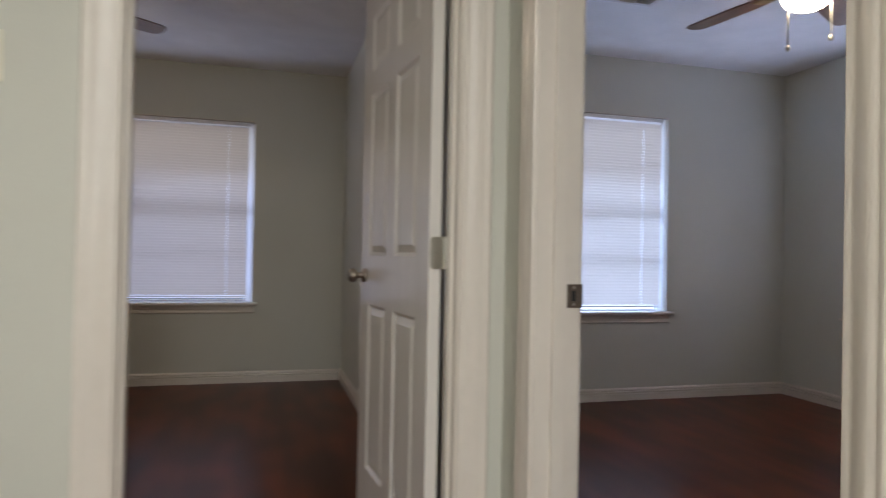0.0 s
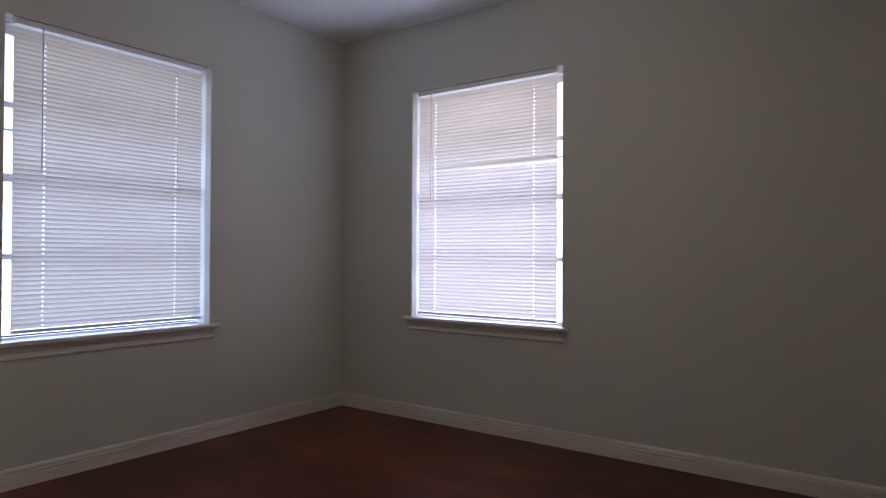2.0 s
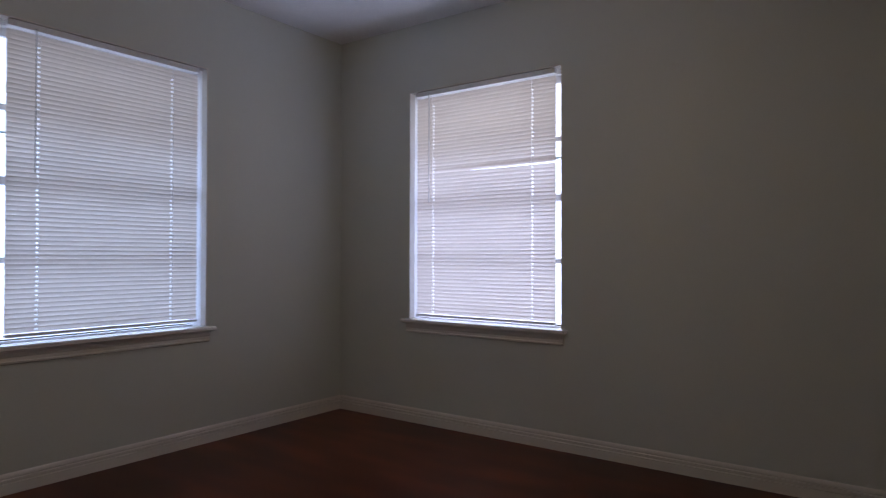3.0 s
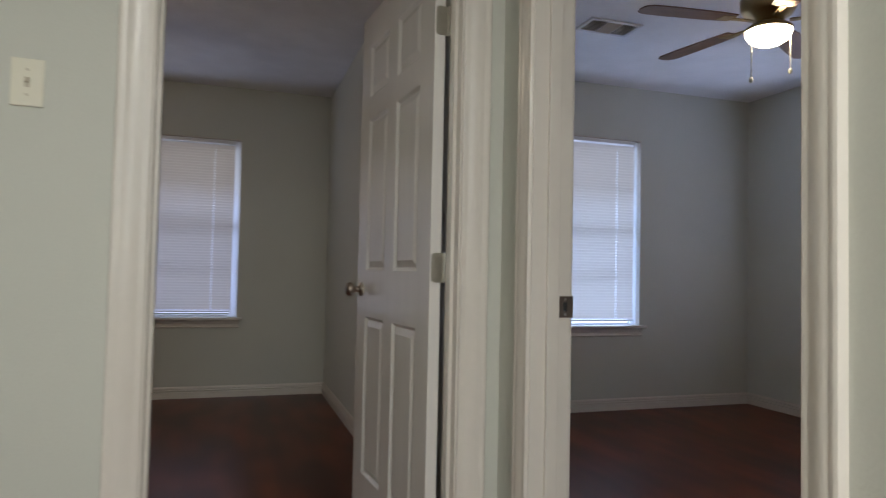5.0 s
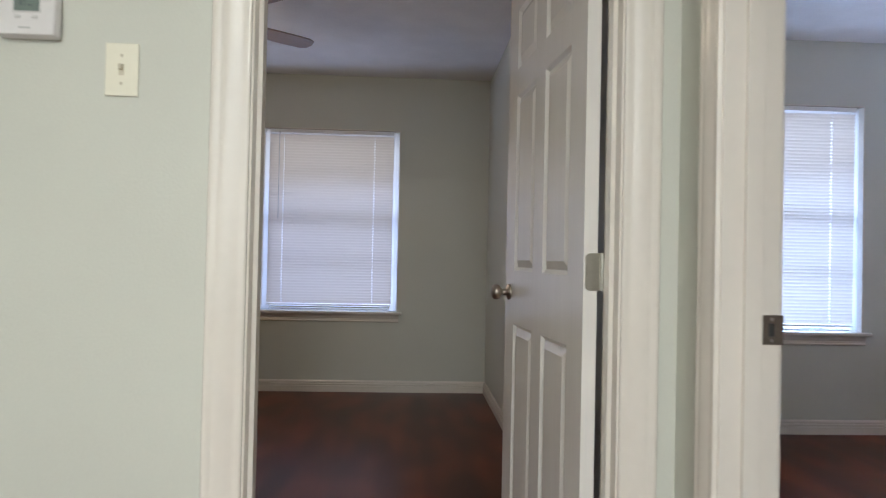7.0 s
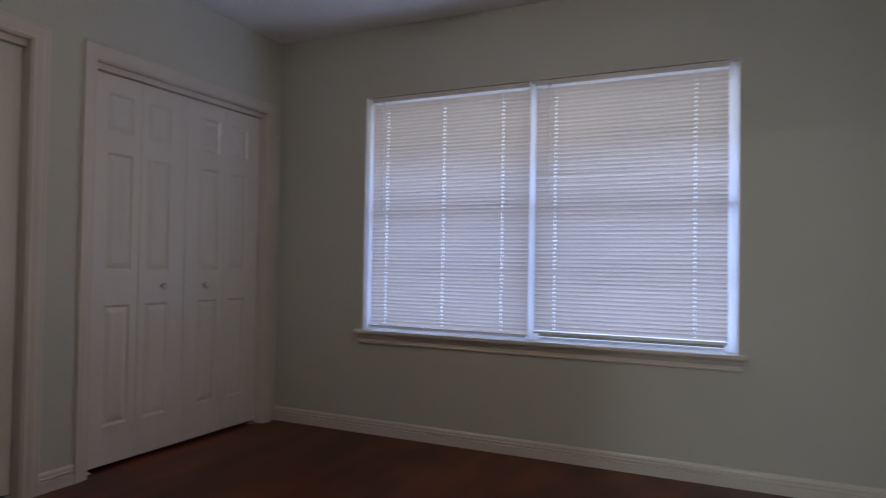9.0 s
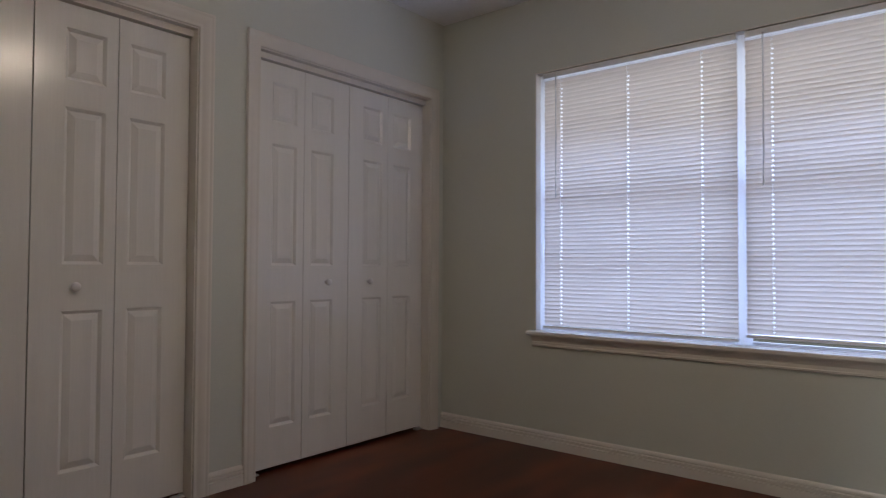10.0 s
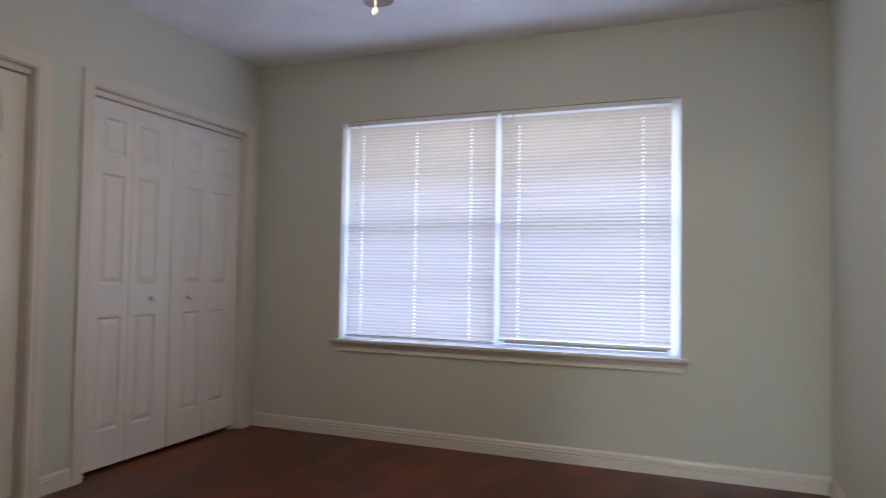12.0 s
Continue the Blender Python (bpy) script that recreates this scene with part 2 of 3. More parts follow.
def wall(name, along, face, back, a0, a1, openings=(), z1=2.45, label="", mat=None):
    """A wall between face and back, along 'x' or 'y' from a0 to a1, with openings (a, b, low, high) cut through."""
    cuts_a = sorted({a0, a1, *[o[0] for o in openings], *[o[1] for o in openings]})
    cuts_z = sorted({0.0, z1, *[o[2] for o in openings], *[o[3] for o in openings]})
    na, nz = len(cuts_a) - 1, len(cuts_z) - 1

    def solid(i, j):
        if not (0 <= i < na and 0 <= j < nz):
            return False
        ca, cz = (cuts_a[i] + cuts_a[i + 1]) / 2, (cuts_z[j] + cuts_z[j + 1]) / 2
        return not any(o[0] < ca < o[1] and o[2] < cz < o[3] for o in openings)

    bm = bmesh.new()
    cache = {}

    def v(i, j, k):
        if (i, j, k) not in cache:
            d = face if k == 0 else back
            cache[i, j, k] = bm.verts.new((cuts_a[i], d, cuts_z[j]) if along == "x" else (d, cuts_a[i], cuts_z[j]))
        return cache[i, j, k]

    for i in range(na):
        for j in range(nz):
            if not solid(i, j):
                continue
            for k in (0, 1):
                bm.faces.new((v(i, j, k), v(i + 1, j, k), v(i + 1, j + 1, k), v(i, j + 1, k)))
            for di, dj, e in ((-1, 0, ((i, j), (i, j + 1))), (1, 0, ((i + 1, j), (i + 1, j + 1))), (0, -1, ((i, j), (i + 1, j))), (0, 1, ((i, j + 1), (i + 1, j + 1)))):
                if not solid(i + di, j + dj):
                    (p, q), (r, s) = e
                    bm.faces.new((v(p, q, 0), v(r, s, 0), v(r, s, 1), v(p, q, 1)))
    return tagged(part(name, bm, mat or WALL), label or "sage-grey painted plaster wall", "wall", kind="structure")


# ---- the large structure ----
DOOR_A = (-0.170, 0.641)
DOOR_B = (-1.056, -0.203)
WIN_A = (-1.985, 0.086, 0.592, 2.017)
WIN_BL = (1.985, 3.0, 0.60, 2.043)
WIN_BR = (0.87, 1.905, 0.60, 2.033)
CLOSET_1 = (0.815, 1.995)
CLOSET_2 = (2.305, 3.485)
HEAD = 2.035
CLOSET_HEAD = 1.949

wall("wall_hall_end", "x", 0.0, 0.115, -3.4, 0.775, [(DOOR_A[0] - 0.02, DOOR_A[1] + 0.02, 0.0, HEAD + 0.02)])
wall("wall_between_rooms", "y", 0.775, 0.89, -4.1, 3.61, [(DOOR_B[0] - 0.02, DOOR_B[1] + 0.02, 0.0, HEAD + 0.02)])
wall("wall_bedroom_window", "x", 3.61, 3.79, -3.4, 0.89, [WIN_A])
wall("wall_closets", "y", -2.635, -2.735, 0.115, 3.61, [(c[0] - 0.02, c[1] + 0.02, 0, CLOSET_HEAD + 0.02) for c in (CLOSET_1, CLOSET_2)])
wall("wall_closet_back", "y", -3.4, -3.5, 0.0, 3.79)
wall("wall_corner_window_rear", "x", 2.495, 2.675, 0.89, 4.2, [WIN_BL])
wall("wall_corner_window_side", "y", 4.02, 4.2, -1.245, 2.495, [WIN_BR])
wall("wall_corner_back", "x", -1.13, -1.245, 0.89, 4.02)
wall("wall_hall_left", "y", -1.05, -1.165, -4.1, 0.0)
# unseen closing wall, its opening added to hold the hall's daylight lamp
wall("wall_hall_back", "x", -3.9, -4.1, -1.05, 0.775, [(-0.9, 0.7, 0.7, 2.3)])


def slab(name, x0, x1, y0, y1, z0, z1, mat, label, category):
    return tagged(part(name, box(bmesh.new(), x0, x1, y0, y1, z0, z1), mat), label, category, kind="structure")


slab("ceiling_bedroom", -3.5, 0.775, 0.0, 3.79, 2.43, 2.55, CEILING, "white lightly textured painted ceiling", "ceiling")
slab("ceiling_corner_room", 0.775, 4.2, -1.245, 2.675, 2.445, 2.55, CEILING, "white lightly textured painted ceiling", "ceiling")
slab("ceiling_hall", -1.165, 0.775, -4.1, 0.0, 2.45, 2.55, CEILING, "white painted hallway ceiling", "ceiling")
slab("floor_bedroom", -3.5, 0.8325, 0.0, 3.79, -0.1, 0.0, FLOOR, "dark red-brown glossy wood bedroom floor", "floor")
slab("floor_corner_room", 0.8325, 4.2, -1.245, 2.675, -0.1, 0.0, FLOOR, "dark red-brown glossy wood floor of the corner room", "floor")
slab("floor_hall", -1.165, 0.8325, -4.1, 0.0, -0.1, 0.0, FLOOR, "dark red-brown glossy wood hallway floor", "floor")


# ---- door frames, casings and baseboards ----
CASING = [(0.0, 0.0), (0.0, 0.007), (0.002, 0.0095), (0.006, 0.0105), (0.012, 0.0100), (0.017, 0.0098), (0.022, 0.0108), (0.028, 0.0128), (0.036, 0.0150), (0.044, 0.0164), (0.051, 0.0170), (0.057, 0.0165), (0.061, 0.0158), (0.065, 0.0162), (0.071, 0.0180), (0.076, 0.0182), (0.081, 0.0165), (0.083, 0.0135), (0.083, 0.0)]
BASE = [(0.0, 0.0), (0.015, 0.0), (0.015, 0.045), (0.007, 0.0465), (0.007, 0.0515), (0.0135, 0.053), (0.0145, 0.058), (0.0135, 0.063), (0.006, 0.0645), (0.006, 0.0685), (0.010, 0.070), (0.0095, 0.077), (0.006, 0.084), (0.002, 0.088), (0.0, 0.088)]


def soften(ob):
    for p in ob.data.polygons:
        p.use_smooth = True
    ob.data.set_sharp_from_angle(angle=radians(38))
    return ob


def spot(along, a, d, z):
    return Vector((a, d, z)) if along == "x" else Vector((d, a, z))


def casing(along, face, side, a0, a1, top, width=0.083):
    """A mitred moulding round a door opening, on the wall face whose open side is 'side' (+1 or -1)."""
    bm = bmesh.new()
    k, s = len(CASING), width / 0.083
    rings = []
    for station in range(4):
        ring = []
        for w, d in CASING:
            w = w * s + 0.005
            a = a0 - w if station < 2 else a1 + w
            z = 0.0 if station in (0, 3) else top + w
            ring.append(bm.verts.new(spot(along, a, face + side * d, z)))
        rings.append(ring)
    for p, q in zip(rings, rings[1:]):
        for i in range(k):
            bm.faces.new((p[i], p[(i + 1) % k], q[(i + 1) % k], q[i]))
    bm.faces.new(rings[0]), bm.faces.new(rings[-1])
    return tagged(soften(part("door_casing", bm, TRIM)), "white glossy moulded door casing", "door casing", kind="structure")


def jamb(along, d0, d1, a0, a1, top, stop=None):
    """The boards that line an opening, with a stop strip from stop[0] to stop[1]."""
    bm = bmesh.new()

    def board(p0, p1, q0, q1, z0, z1):
        u, v = spot(along, p0, q0, z0), spot(along, p1, q1, z1)
        box(bm, min(u.x, v.x), max(u.x, v.x), min(u.y, v.y), max(u.y, v.y), z0, z1, 0.001)

    board(a0 - 0.02, a0, d0, d1, 0.0, top)
    board(a1, a1 + 0.02, d0, d1, 0.0, top)
    board(a0 - 0.02, a1 + 0.02, d0, d1, top, top + 0.02)
    if stop:
        board(a0, a0 + 0.011, *stop, 0.0, top)
        board(a1 - 0.011, a1, *stop, 0.0, top)
        board(a0 + 0.011, a1 - 0.011, *stop, top - 0.011, top)
    return tagged(part("door_jamb", bm, TRIM), "white glossy painted door jamb boards", "door jamb", kind="structure")


jamb("x", 0.0, 0.115, *DOOR_A, HEAD, (0.035, 0.07))
jamb("y", 0.775, 0.89, *DOOR_B, HEAD, (0.818, 0.852))
for c in (CLOSET_1, CLOSET_2):
    jamb("y", -2.735, -2.635, *c, CLOSET_HEAD)
    casing("y", -2.635, 1, *c, CLOSET_HEAD, 0.068)
casing("x", 0.0, -1, *DOOR_A, HEAD)
casing("x", 0.115, 1, *DOOR_A, HEAD)
casing("y", 0.775, -1, *DOOR_B, HEAD, 0.066)
casing("y", 0.89, 1, *DOOR_B, HEAD, 0.066)


def baseboard(along, face, side, a0, a1):
    bm = sweep(bmesh.new(), BASE, spot(along, a0, face, 0), spot(along, a1, face, 0), spot(along, 0, side, 0))
    return tagged(soften(part("baseboard", bm, TRIM)), "white moulded wooden baseboard", "baseboard", kind="structure")


baseboard("x", 3.61, -1, -2.635, 0.775)
baseboard("y", 0.775, -1, 0.115, 3.596)
baseboard("y", -2.635, 1, CLOSET_1[1] + 0.073, CLOSET_2[0] - 0.073)
baseboard("y", -2.635, 1, 0.115, CLOSET_1[0] - 0.073)
baseboard("x", 0.115, 1, -2.621, DOOR_A[0] - 0.09)
baseboard("x", 2.495, -1, 0.89, 4.02)
baseboard("y", 4.02, -1, -1.13, 2.481)
baseboard("x", -1.13, 1, 0.89, 4.006)
baseboard("y", 0.89, 1, DOOR_B[1] + 0.073, 2.481)
baseboard("x", 0.0, -1, -1.05, DOOR_A[0] - 0.09)
baseboard("y", -1.05, 1, -3.9, -0.014)
baseboard("y", 0.775, -1, -3.9, DOOR_B[0] - 0.073)


# ---- windows ----
def window_unit(name, m, width, low, high, stool_top, label, mullion=None, stile=0.009, bar=0.013, side=0.007, gap_strips=()):
    """A double-hung window in an opening; local x runs along the wall, y outwards, the wall face at y = 0."""
    root = new(name)
    root.matrix_basis = m
    tagged(root, label, "window", kind="structure")
    bm = bmesh.new()
    for x0, x1, z0, z1 in ((0.0, side, low, high), (width - side, width, low, high), (side, width - side, high - 0.03, high), (side, width - side, low, low + 0.028)):
        box(bm, x0, x1, 0.065, 0.165, z0, z1, 0.002)
    part("window_frame", bm, VINYL, root)
    bays = [(side, width - side)]
    if mullion:
        part("mullion", box(bmesh.new(), mullion - 0.005, mullion + 0.005, 0.075, 0.165, low + 0.028, high - 0.03, 0.003), VINYL, root)
        bays = [(side, mullion - 0.005), (mullion + 0.005, width - side)]
    middle = (low + high) / 2 + 0.02
    for x0, x1 in bays:
        for z0, z1, y0, rail in ((low + 0.028, middle + 0.018, 0.075, 0.012), (middle - 0.018, high - 0.03, 0.103, 0.036)):
            bm = bmesh.new()
            for p in ((x0, x0 + stile, z0, z1), (x1 - stile, x1, z0, z1), (x0 + stile, x1 - stile, z0, z0 + rail), (x0 + stile, x1 - stile, z1 - 0.036, z1)):
                box(bm, p[0], p[1], y0, y0 + 0.026, p[2], p[3], 0.0015)
            sash = part("sash", bm, VINYL, root)
            zc = (z0 + z1) / 2
            part("muntin", box(bmesh.new(), x0 + stile, x1 - stile, y0 + 0.006, y0 + 0.02, zc - bar, zc + bar, 0.001), VINYL, sash)
            pane = part("pane", box(bmesh.new(), x0 + 0.005, x1 - 0.005, y0 + 0.011, y0 + 0.015, z0 + rail - 0.006, z1 - 0.03), GLASS, sash, "clear glass pane")
            pane.visible_shadow = False
    # added sheets that catch the daylight and brighten the gaps beside the blinds
    for x0, x1 in gap_strips:
        xm = (x0 + x1) / 2
        columns = ((x0, 0.046), (x0 + 0.006, 0.050), (xm, 0.053), (x1 - 0.006, 0.050), (x1, 0.046))
        verts = [(x, y, z) for z in (stool_top, high - 0.007) for x, y in columns]
        gap_strip = mesh_object("jamb_liner", verts, [(i, i + 1, i + 6, i + 5) for i in range(4)], GAP_STRIP, root)
        tagged(gap_strip, "thin translucent sheet added to brighten the gap beside a blind")
    bm = box(bmesh.new(), 0.0, width, -0.001, 0.065, stool_top - 0.022, stool_top, 0.0)
    box(bm, -0.035, width + 0.035, -0.045, -0.001, stool_top - 0.022, stool_top, 0.006)
    lining = bmesh.new()
    for x0, x1, z0, z1 in ((0.0, 0.006, stool_top, high - 0.006), (width - 0.006, width, stool_top, high - 0.006), (0.0, width, high - 0.006, high)):
        box(lining, x0, x1, 0.001, 0.065, z0, z1)
    part("reveal_lining", lining, TRIM, root)
    part("window_sill", bm, TRIM, root, "white painted wooden window stool")
    apron = [(0.0, 0.0), (0.012, 0.004), (0.014, 0.012), (0.010, 0.016), (0.010, 0.03), (0.013, 0.036), (0.016, 0.05), (0.022, 0.062), (0.0, 0.062)]
    bm = sweep(bmesh.new(), apron, (-0.012, 0, stool_top - 0.084), (width + 0.012, 0, stool_top - 0.084), (0, -1, 0))
    part("apron", bm, TRIM, root)
    return root


window_unit("window_1", pose(WIN_A[0], 3.61, 0), WIN_A[1] - WIN_A[0], 0.592, WIN_A[3], 0.617, "white double-hung double window with a shared sill", 1.049, 0.008, 0.008, gap_strips=((0.007, 0.062), (1.011, 1.087), (2.006, 2.064)))
window_unit("window_2", pose(WIN_BL[0], 2.495, 0), WIN_BL[1] - WIN_BL[0], 0.60, WIN_BL[3], 0.632, "white double-hung window with horizontal bars", gap_strips=((0.962, 1.008),))
window_unit("window_3", pose(4.02, WIN_BR[1], 0, 0, 0, -90), WIN_BR[1] - WIN_BR[0], 0.60, WIN_BR[3], 0.632, "white double-hung window with horizontal bars", gap_strips=((0.007, 0.050),))


# ---- blinds ----
def window_blind(width, drop, holes, wand, reach, lifted=(-1, 0, 0)):
    """A closed mini blind, its top centre at the origin, the room on its -y side."""
    root = new("mini_blind")
    pitch, depth, tilt = 0.0212, 0.0275, radians(66)
    part("headrail", box(bmesh.new(), -width / 2, width / 2, -0.016, 0.014, -0.028, 0.0, 0.002), VINYL, root)
    xs = sorted({-width / 2, width / 2, *[h + s * 0.0038 for h in holes for s in (-1, 1)]})
    rows = []
    for i in range(6):
        u = (i / 5 - 0.5) * depth
        bow = 0.0022 * (1 - (2 * i / 5 - 1) ** 2)
        rows.append((-u * math.cos(tilt) + bow * math.sin(tilt), u * math.sin(tilt) + bow * math.cos(tilt)))
    k = len(xs)
    faces = []
    for r in range(5):
        for c in range(k - 1):
            mid = (xs[c] + xs[c + 1]) / 2
            if r == 2 and any(abs(mid - h) < 0.003 for h in holes):
                continue
            faces.append((r * k + c, r * k + c + 1, (r + 1) * k + c + 1, (r + 1) * k + c))
    me = bpy.data.meshes.new("slat")
    me.from_pydata([(x, y, z) for y, z in rows for x in xs], [], faces)
    me.materials.append(SLATS)
    for p in me.polygons:
        p.use_smooth = True
    count = int((drop - 0.075) / pitch)
    for i in range(count):
        s = new("slat", me)
        s.parent = root
        s.location = (random.uniform(-0.001, 0.001), 0, -0.053 - pitch * i)
        s.rotation_euler = (random.uniform(-0.004, 0.004), random.uniform(-0.0003, 0.0003), 0)
        if i == lifted[0]:
            s.rotation_euler = (-0.05, lifted[2], 0)
            s.location.z += lifted[1]
    low = -0.053 - pitch * count
    part("bottom_rail", box(bmesh.new(), -width / 2, width / 2, -0.012, 0.012, low - 0.008, low + 0.006, 0.003), VINYL, root)
    for h in holes:
        part("ladder_cord", box(bmesh.new(), h - 0.0007, h + 0.0007, -0.0134, -0.012, low, -0.03), VINYL, root)
    rod = lathe(bmesh.new(), [(0.003, -reach), (0.0035, 0.01 - reach), (0.0027, 0.06 - reach), (0.0027, -0.03)], (wand, -0.022, 0), 8)
    part("tilt_wand", rod, WAND, root, "thin grey plastic tilt wand")
    part("wand_hook", box(bmesh.new(), wand - 0.003, wand + 0.003, -0.025, -0.0155, -0.032, -0.02), WAND, root)
    return root


def set_thing(ob, m, label, category, group=""):
    ob.matrix_basis = m
    return tagged(ob, label, category, group)


blind = window_blind(0.988, 1.40, (-0.392, -0.019, 0.340), -0.414, 0.68)
set_thing(blind, pose(-1.446, 3.636, 2.008), "closed white mini blind beside the mullion of the double window", "window blind", "blinds")
blind = window_blind(0.952, 1.38, (-0.367, 0.328), -0.399, 0.69, lifted=(22, 0.002, 0.006))
set_thing(blind, pose(-0.442, 3.636, 2.008), "closed white mini blind in the double window", "window blind", "blinds")
blind = window_blind(0.920, 1.40, (-0.332, 0.310), -0.35, 0.655)
set_thing(blind, pose(2.493, 2.521, 2.035), "closed white mini blind with a daylight gap at its edges", "window blind", "blinds")
blind = window_blind(0.942, 1.39, (-0.346, 0.330), -0.365, 0.68, lifted=(21, 0.0075, -0.014))
set_thing(blind, pose(4.046, 1.390, 2.025, 0, 0, -90), "closed white mini blind with a gap between two slats", "window blind", "blinds")


# ---- panelled doors ----
def panelled(bm, width, z0, z1, thick, panels):
    """A door leaf from x = 0 to width, its faces at y = 0 and y = thick, with a sunk tray for each panel (x0, x1, low, high)."""
    us = sorted({0.0, width, *[p[0] for p in panels], *[p[1] for p in panels]})
    zs = sorted({z0, z1, *[p[2] for p in panels], *[p[3] for p in panels]})
    for y, sink in ((0.0, 0.010), (thick, -0.010)):
        grid = {(i, j): bm.verts.new((u, y, z)) for i, u in enumerate(us) for j, z in enumerate(zs)}
        for i in range(len(us) - 1):
            for j in range(len(zs) - 1):
                cell = (us[i], us[i + 1], zs[j], zs[j + 1])
                ring = [grid[i, j], grid[i + 1, j], grid[i + 1, j + 1], grid[i, j + 1]]
                if not any(p[0] <= cell[0] and cell[1] <= p[1] and p[2] <= cell[2] and cell[3] <= p[3] for p in panels):
                    bm.faces.new(ring)
                    continue
                e = 0.011
                inner = [bm.verts.new((u, y + sink, z)) for u, z in ((cell[0] + e, cell[2] + e), (cell[1] - e, cell[2] + e), (cell[1] - e, cell[3] - e), (cell[0] + e, cell[3] - e))]
                for q in range(4):
                    bm.faces.new((ring[q], ring[(q + 1) % 4], inner[(q + 1) % 4], inner[q]))
                bm.faces.new(inner)
    for x in (0.0, width):
        bm.faces.new([bm.verts.new(c) for c in ((x, 0, z0), (x, thick, z0), (x, thick, z1), (x, 0, z1))])
    for z in (z0, z1):
        bm.faces.new([bm.verts.new(c) for c in ((0, 0, z), (width, 0, z), (width, thick, z), (0, thick, z))])
    return bm


def raised_field(x0, x1, z0, z1, y, out):
    """The bevelled raised field in a panel's tray."""
    bm = bmesh.new()
    rings = []
    for inset, rise in ((0.013, 0.0), (0.036, 0.0088)):
        rings.append([bm.verts.new((a, y + out * rise, b)) for a, b in ((x0 + inset, z0 + inset), (x1 - inset, z0 + inset), (x1 - inset, z1 - inset), (x0 + inset, z1 - inset))])
    for q in range(4):
        bm.faces.new((rings[0][q], rings[0][(q + 1) % 4], rings[1][(q + 1) % 4], rings[1][q]))
    bm.faces.new(rings[1]), bm.faces.new(rings[0][::-1])
    return bm


ROWS = ((0.205, 0.790), (0.960, 1.536), (1.637, 1.828))
KNOB = [(0.027, 0.0), (0.028, 0.004), (0.024, 0.009), (0.012, 0.012), (0.0105, 0.026), (0.014, 0.032), (0.024, 0.038), (0.027, 0.047), (0.026, 0.056), (0.020, 0.063), (0.008, 0.065)]
SMALL_KNOB = [(0.009, 0.0), (0.0085, 0.006), (0.008, 0.010), (0.014, 0.014), (0.0175, 0.020), (0.016, 0.027), (0.009, 0.031), (0.002, 0.032)]


def smooth(ob):
    for p in ob.data.polygons:
        p.use_smooth = True
    return ob


def bedroom_door():
    """The six-panel door, local x from the hinge to the free edge, the hall face at y = 0."""
    root = new("door_1")
    cols = ((0.115, 0.34), (0.44, 0.665))
    panels = [(*c, *r) for c in cols for r in ((0.21, 0.82), (1.0, 1.60), (1.69, 1.895))]
    leaf = part("leaf", panelled(bmesh.new(), 0.78, 0.012, 2.03, 0.035, panels), DOOR, root)
    for p in panels:
        part("panel", raised_field(*p, 0.010, -1), DOOR, leaf)
        part("panel", raised_field(*p, 0.025, 1), DOOR, leaf)
    for side, y in ((-1, 0.0), (1, 0.035)):
        knob = lathe(bmesh.new(), [(r, side * h) for r, h in KNOB], (0.72, y, 0.925), 24, "y")
        smooth(part("door_knob", knob, KNOB_METAL, root, "aged nickel round door knob"))
    part("latch_plate", box(bmesh.new(), 0.779, 0.7815, 0.006, 0.029, 0.897, 0.953, 0.0005), BRASS, root)
    for z in (0.265, 1.012, 1.772):
        bm = bmesh.new()
        rounded = [(-0.010, -0.045), (-0.010, 0.045)]
        for up in (1, -1):
            rounded += [(0.019 + 0.012 * math.sin(a), up * (0.033 + 0.012 * math.cos(a))) for a in [radians(18 * k if up > 0 else 90 - 18 * k) for k in range(6)]]
        rings = [[bm.verts.new((x, y, z + h)) for y, h in rounded] for x in (-0.0024, 0.0002)]
        bm.faces.new(rings[0]), bm.faces.new(rings[1][::-1])
        for k in range(len(rounded)):
            q = (k + 1) % len(rounded)
            bm.faces.new((rings[0][k], rings[1][k], rings[1][q], rings[0][q]))
        for h in (-0.028, 0.0, 0.028):
            lathe(bm, [(0.0035, -0.0034), (0.0035, -0.0022)], (0.0, 0.013 if h else 0.020, z + h), 8, "x")
        lathe(bm, [(0.0055, -0.046), (0.006, -0.044), (0.006, 0.044), (0.0055, 0.046)], (-0.003, -0.011, z), 10)
        part("hinge", bm, BRASS, root, "dull painted steel butt hinge")
    return root


set_thing(bedroom_door(), pose(0.629, 0.124, 0, 0, 0, 95.3), "white six-panel door standing open against the wall", "door")
bpy.data.objects["door_1"]["kind"] = "structure"


def bifold_door():
    """A pair of narrow hinged leaves closed flat; local x along the opening, the room on the -y side; the first leaf has the pivot."""
    root = new("bifold_door")
    w = 0.2904
    for i, (start, shift) in enumerate(((0.0, 0.03), (w + 0.003, -0.03))):
        x0, x1 = 0.073 + shift, w - 0.073 + shift
        panels = [(x0, x1, *r) for r in ROWS]
        leaf = part("leaf", panelled(bmesh.new(), w, 0.020, 1.916, 0.03, panels), DOOR, root)
        leaf.location.x = start
        for p in panels:
            part("panel", raised_field(*p, 0.010, -1), DOOR, leaf)
        if i:
            knob = lathe(bmesh.new(), [(r, -h) for r, h in SMALL_KNOB], (w / 2, 0.0, 0.878), 20, "y")
            smooth(part("knob", knob, WHITE_PLASTIC, leaf, "small round white wooden knob"))
    part("pivot_bracket", box(bmesh.new(), -0.002, 0.045, -0.012, 0.02, 0.0, 0.007, 0.001), WHITE_PLASTIC, root, "small white metal floor bracket")
    return root


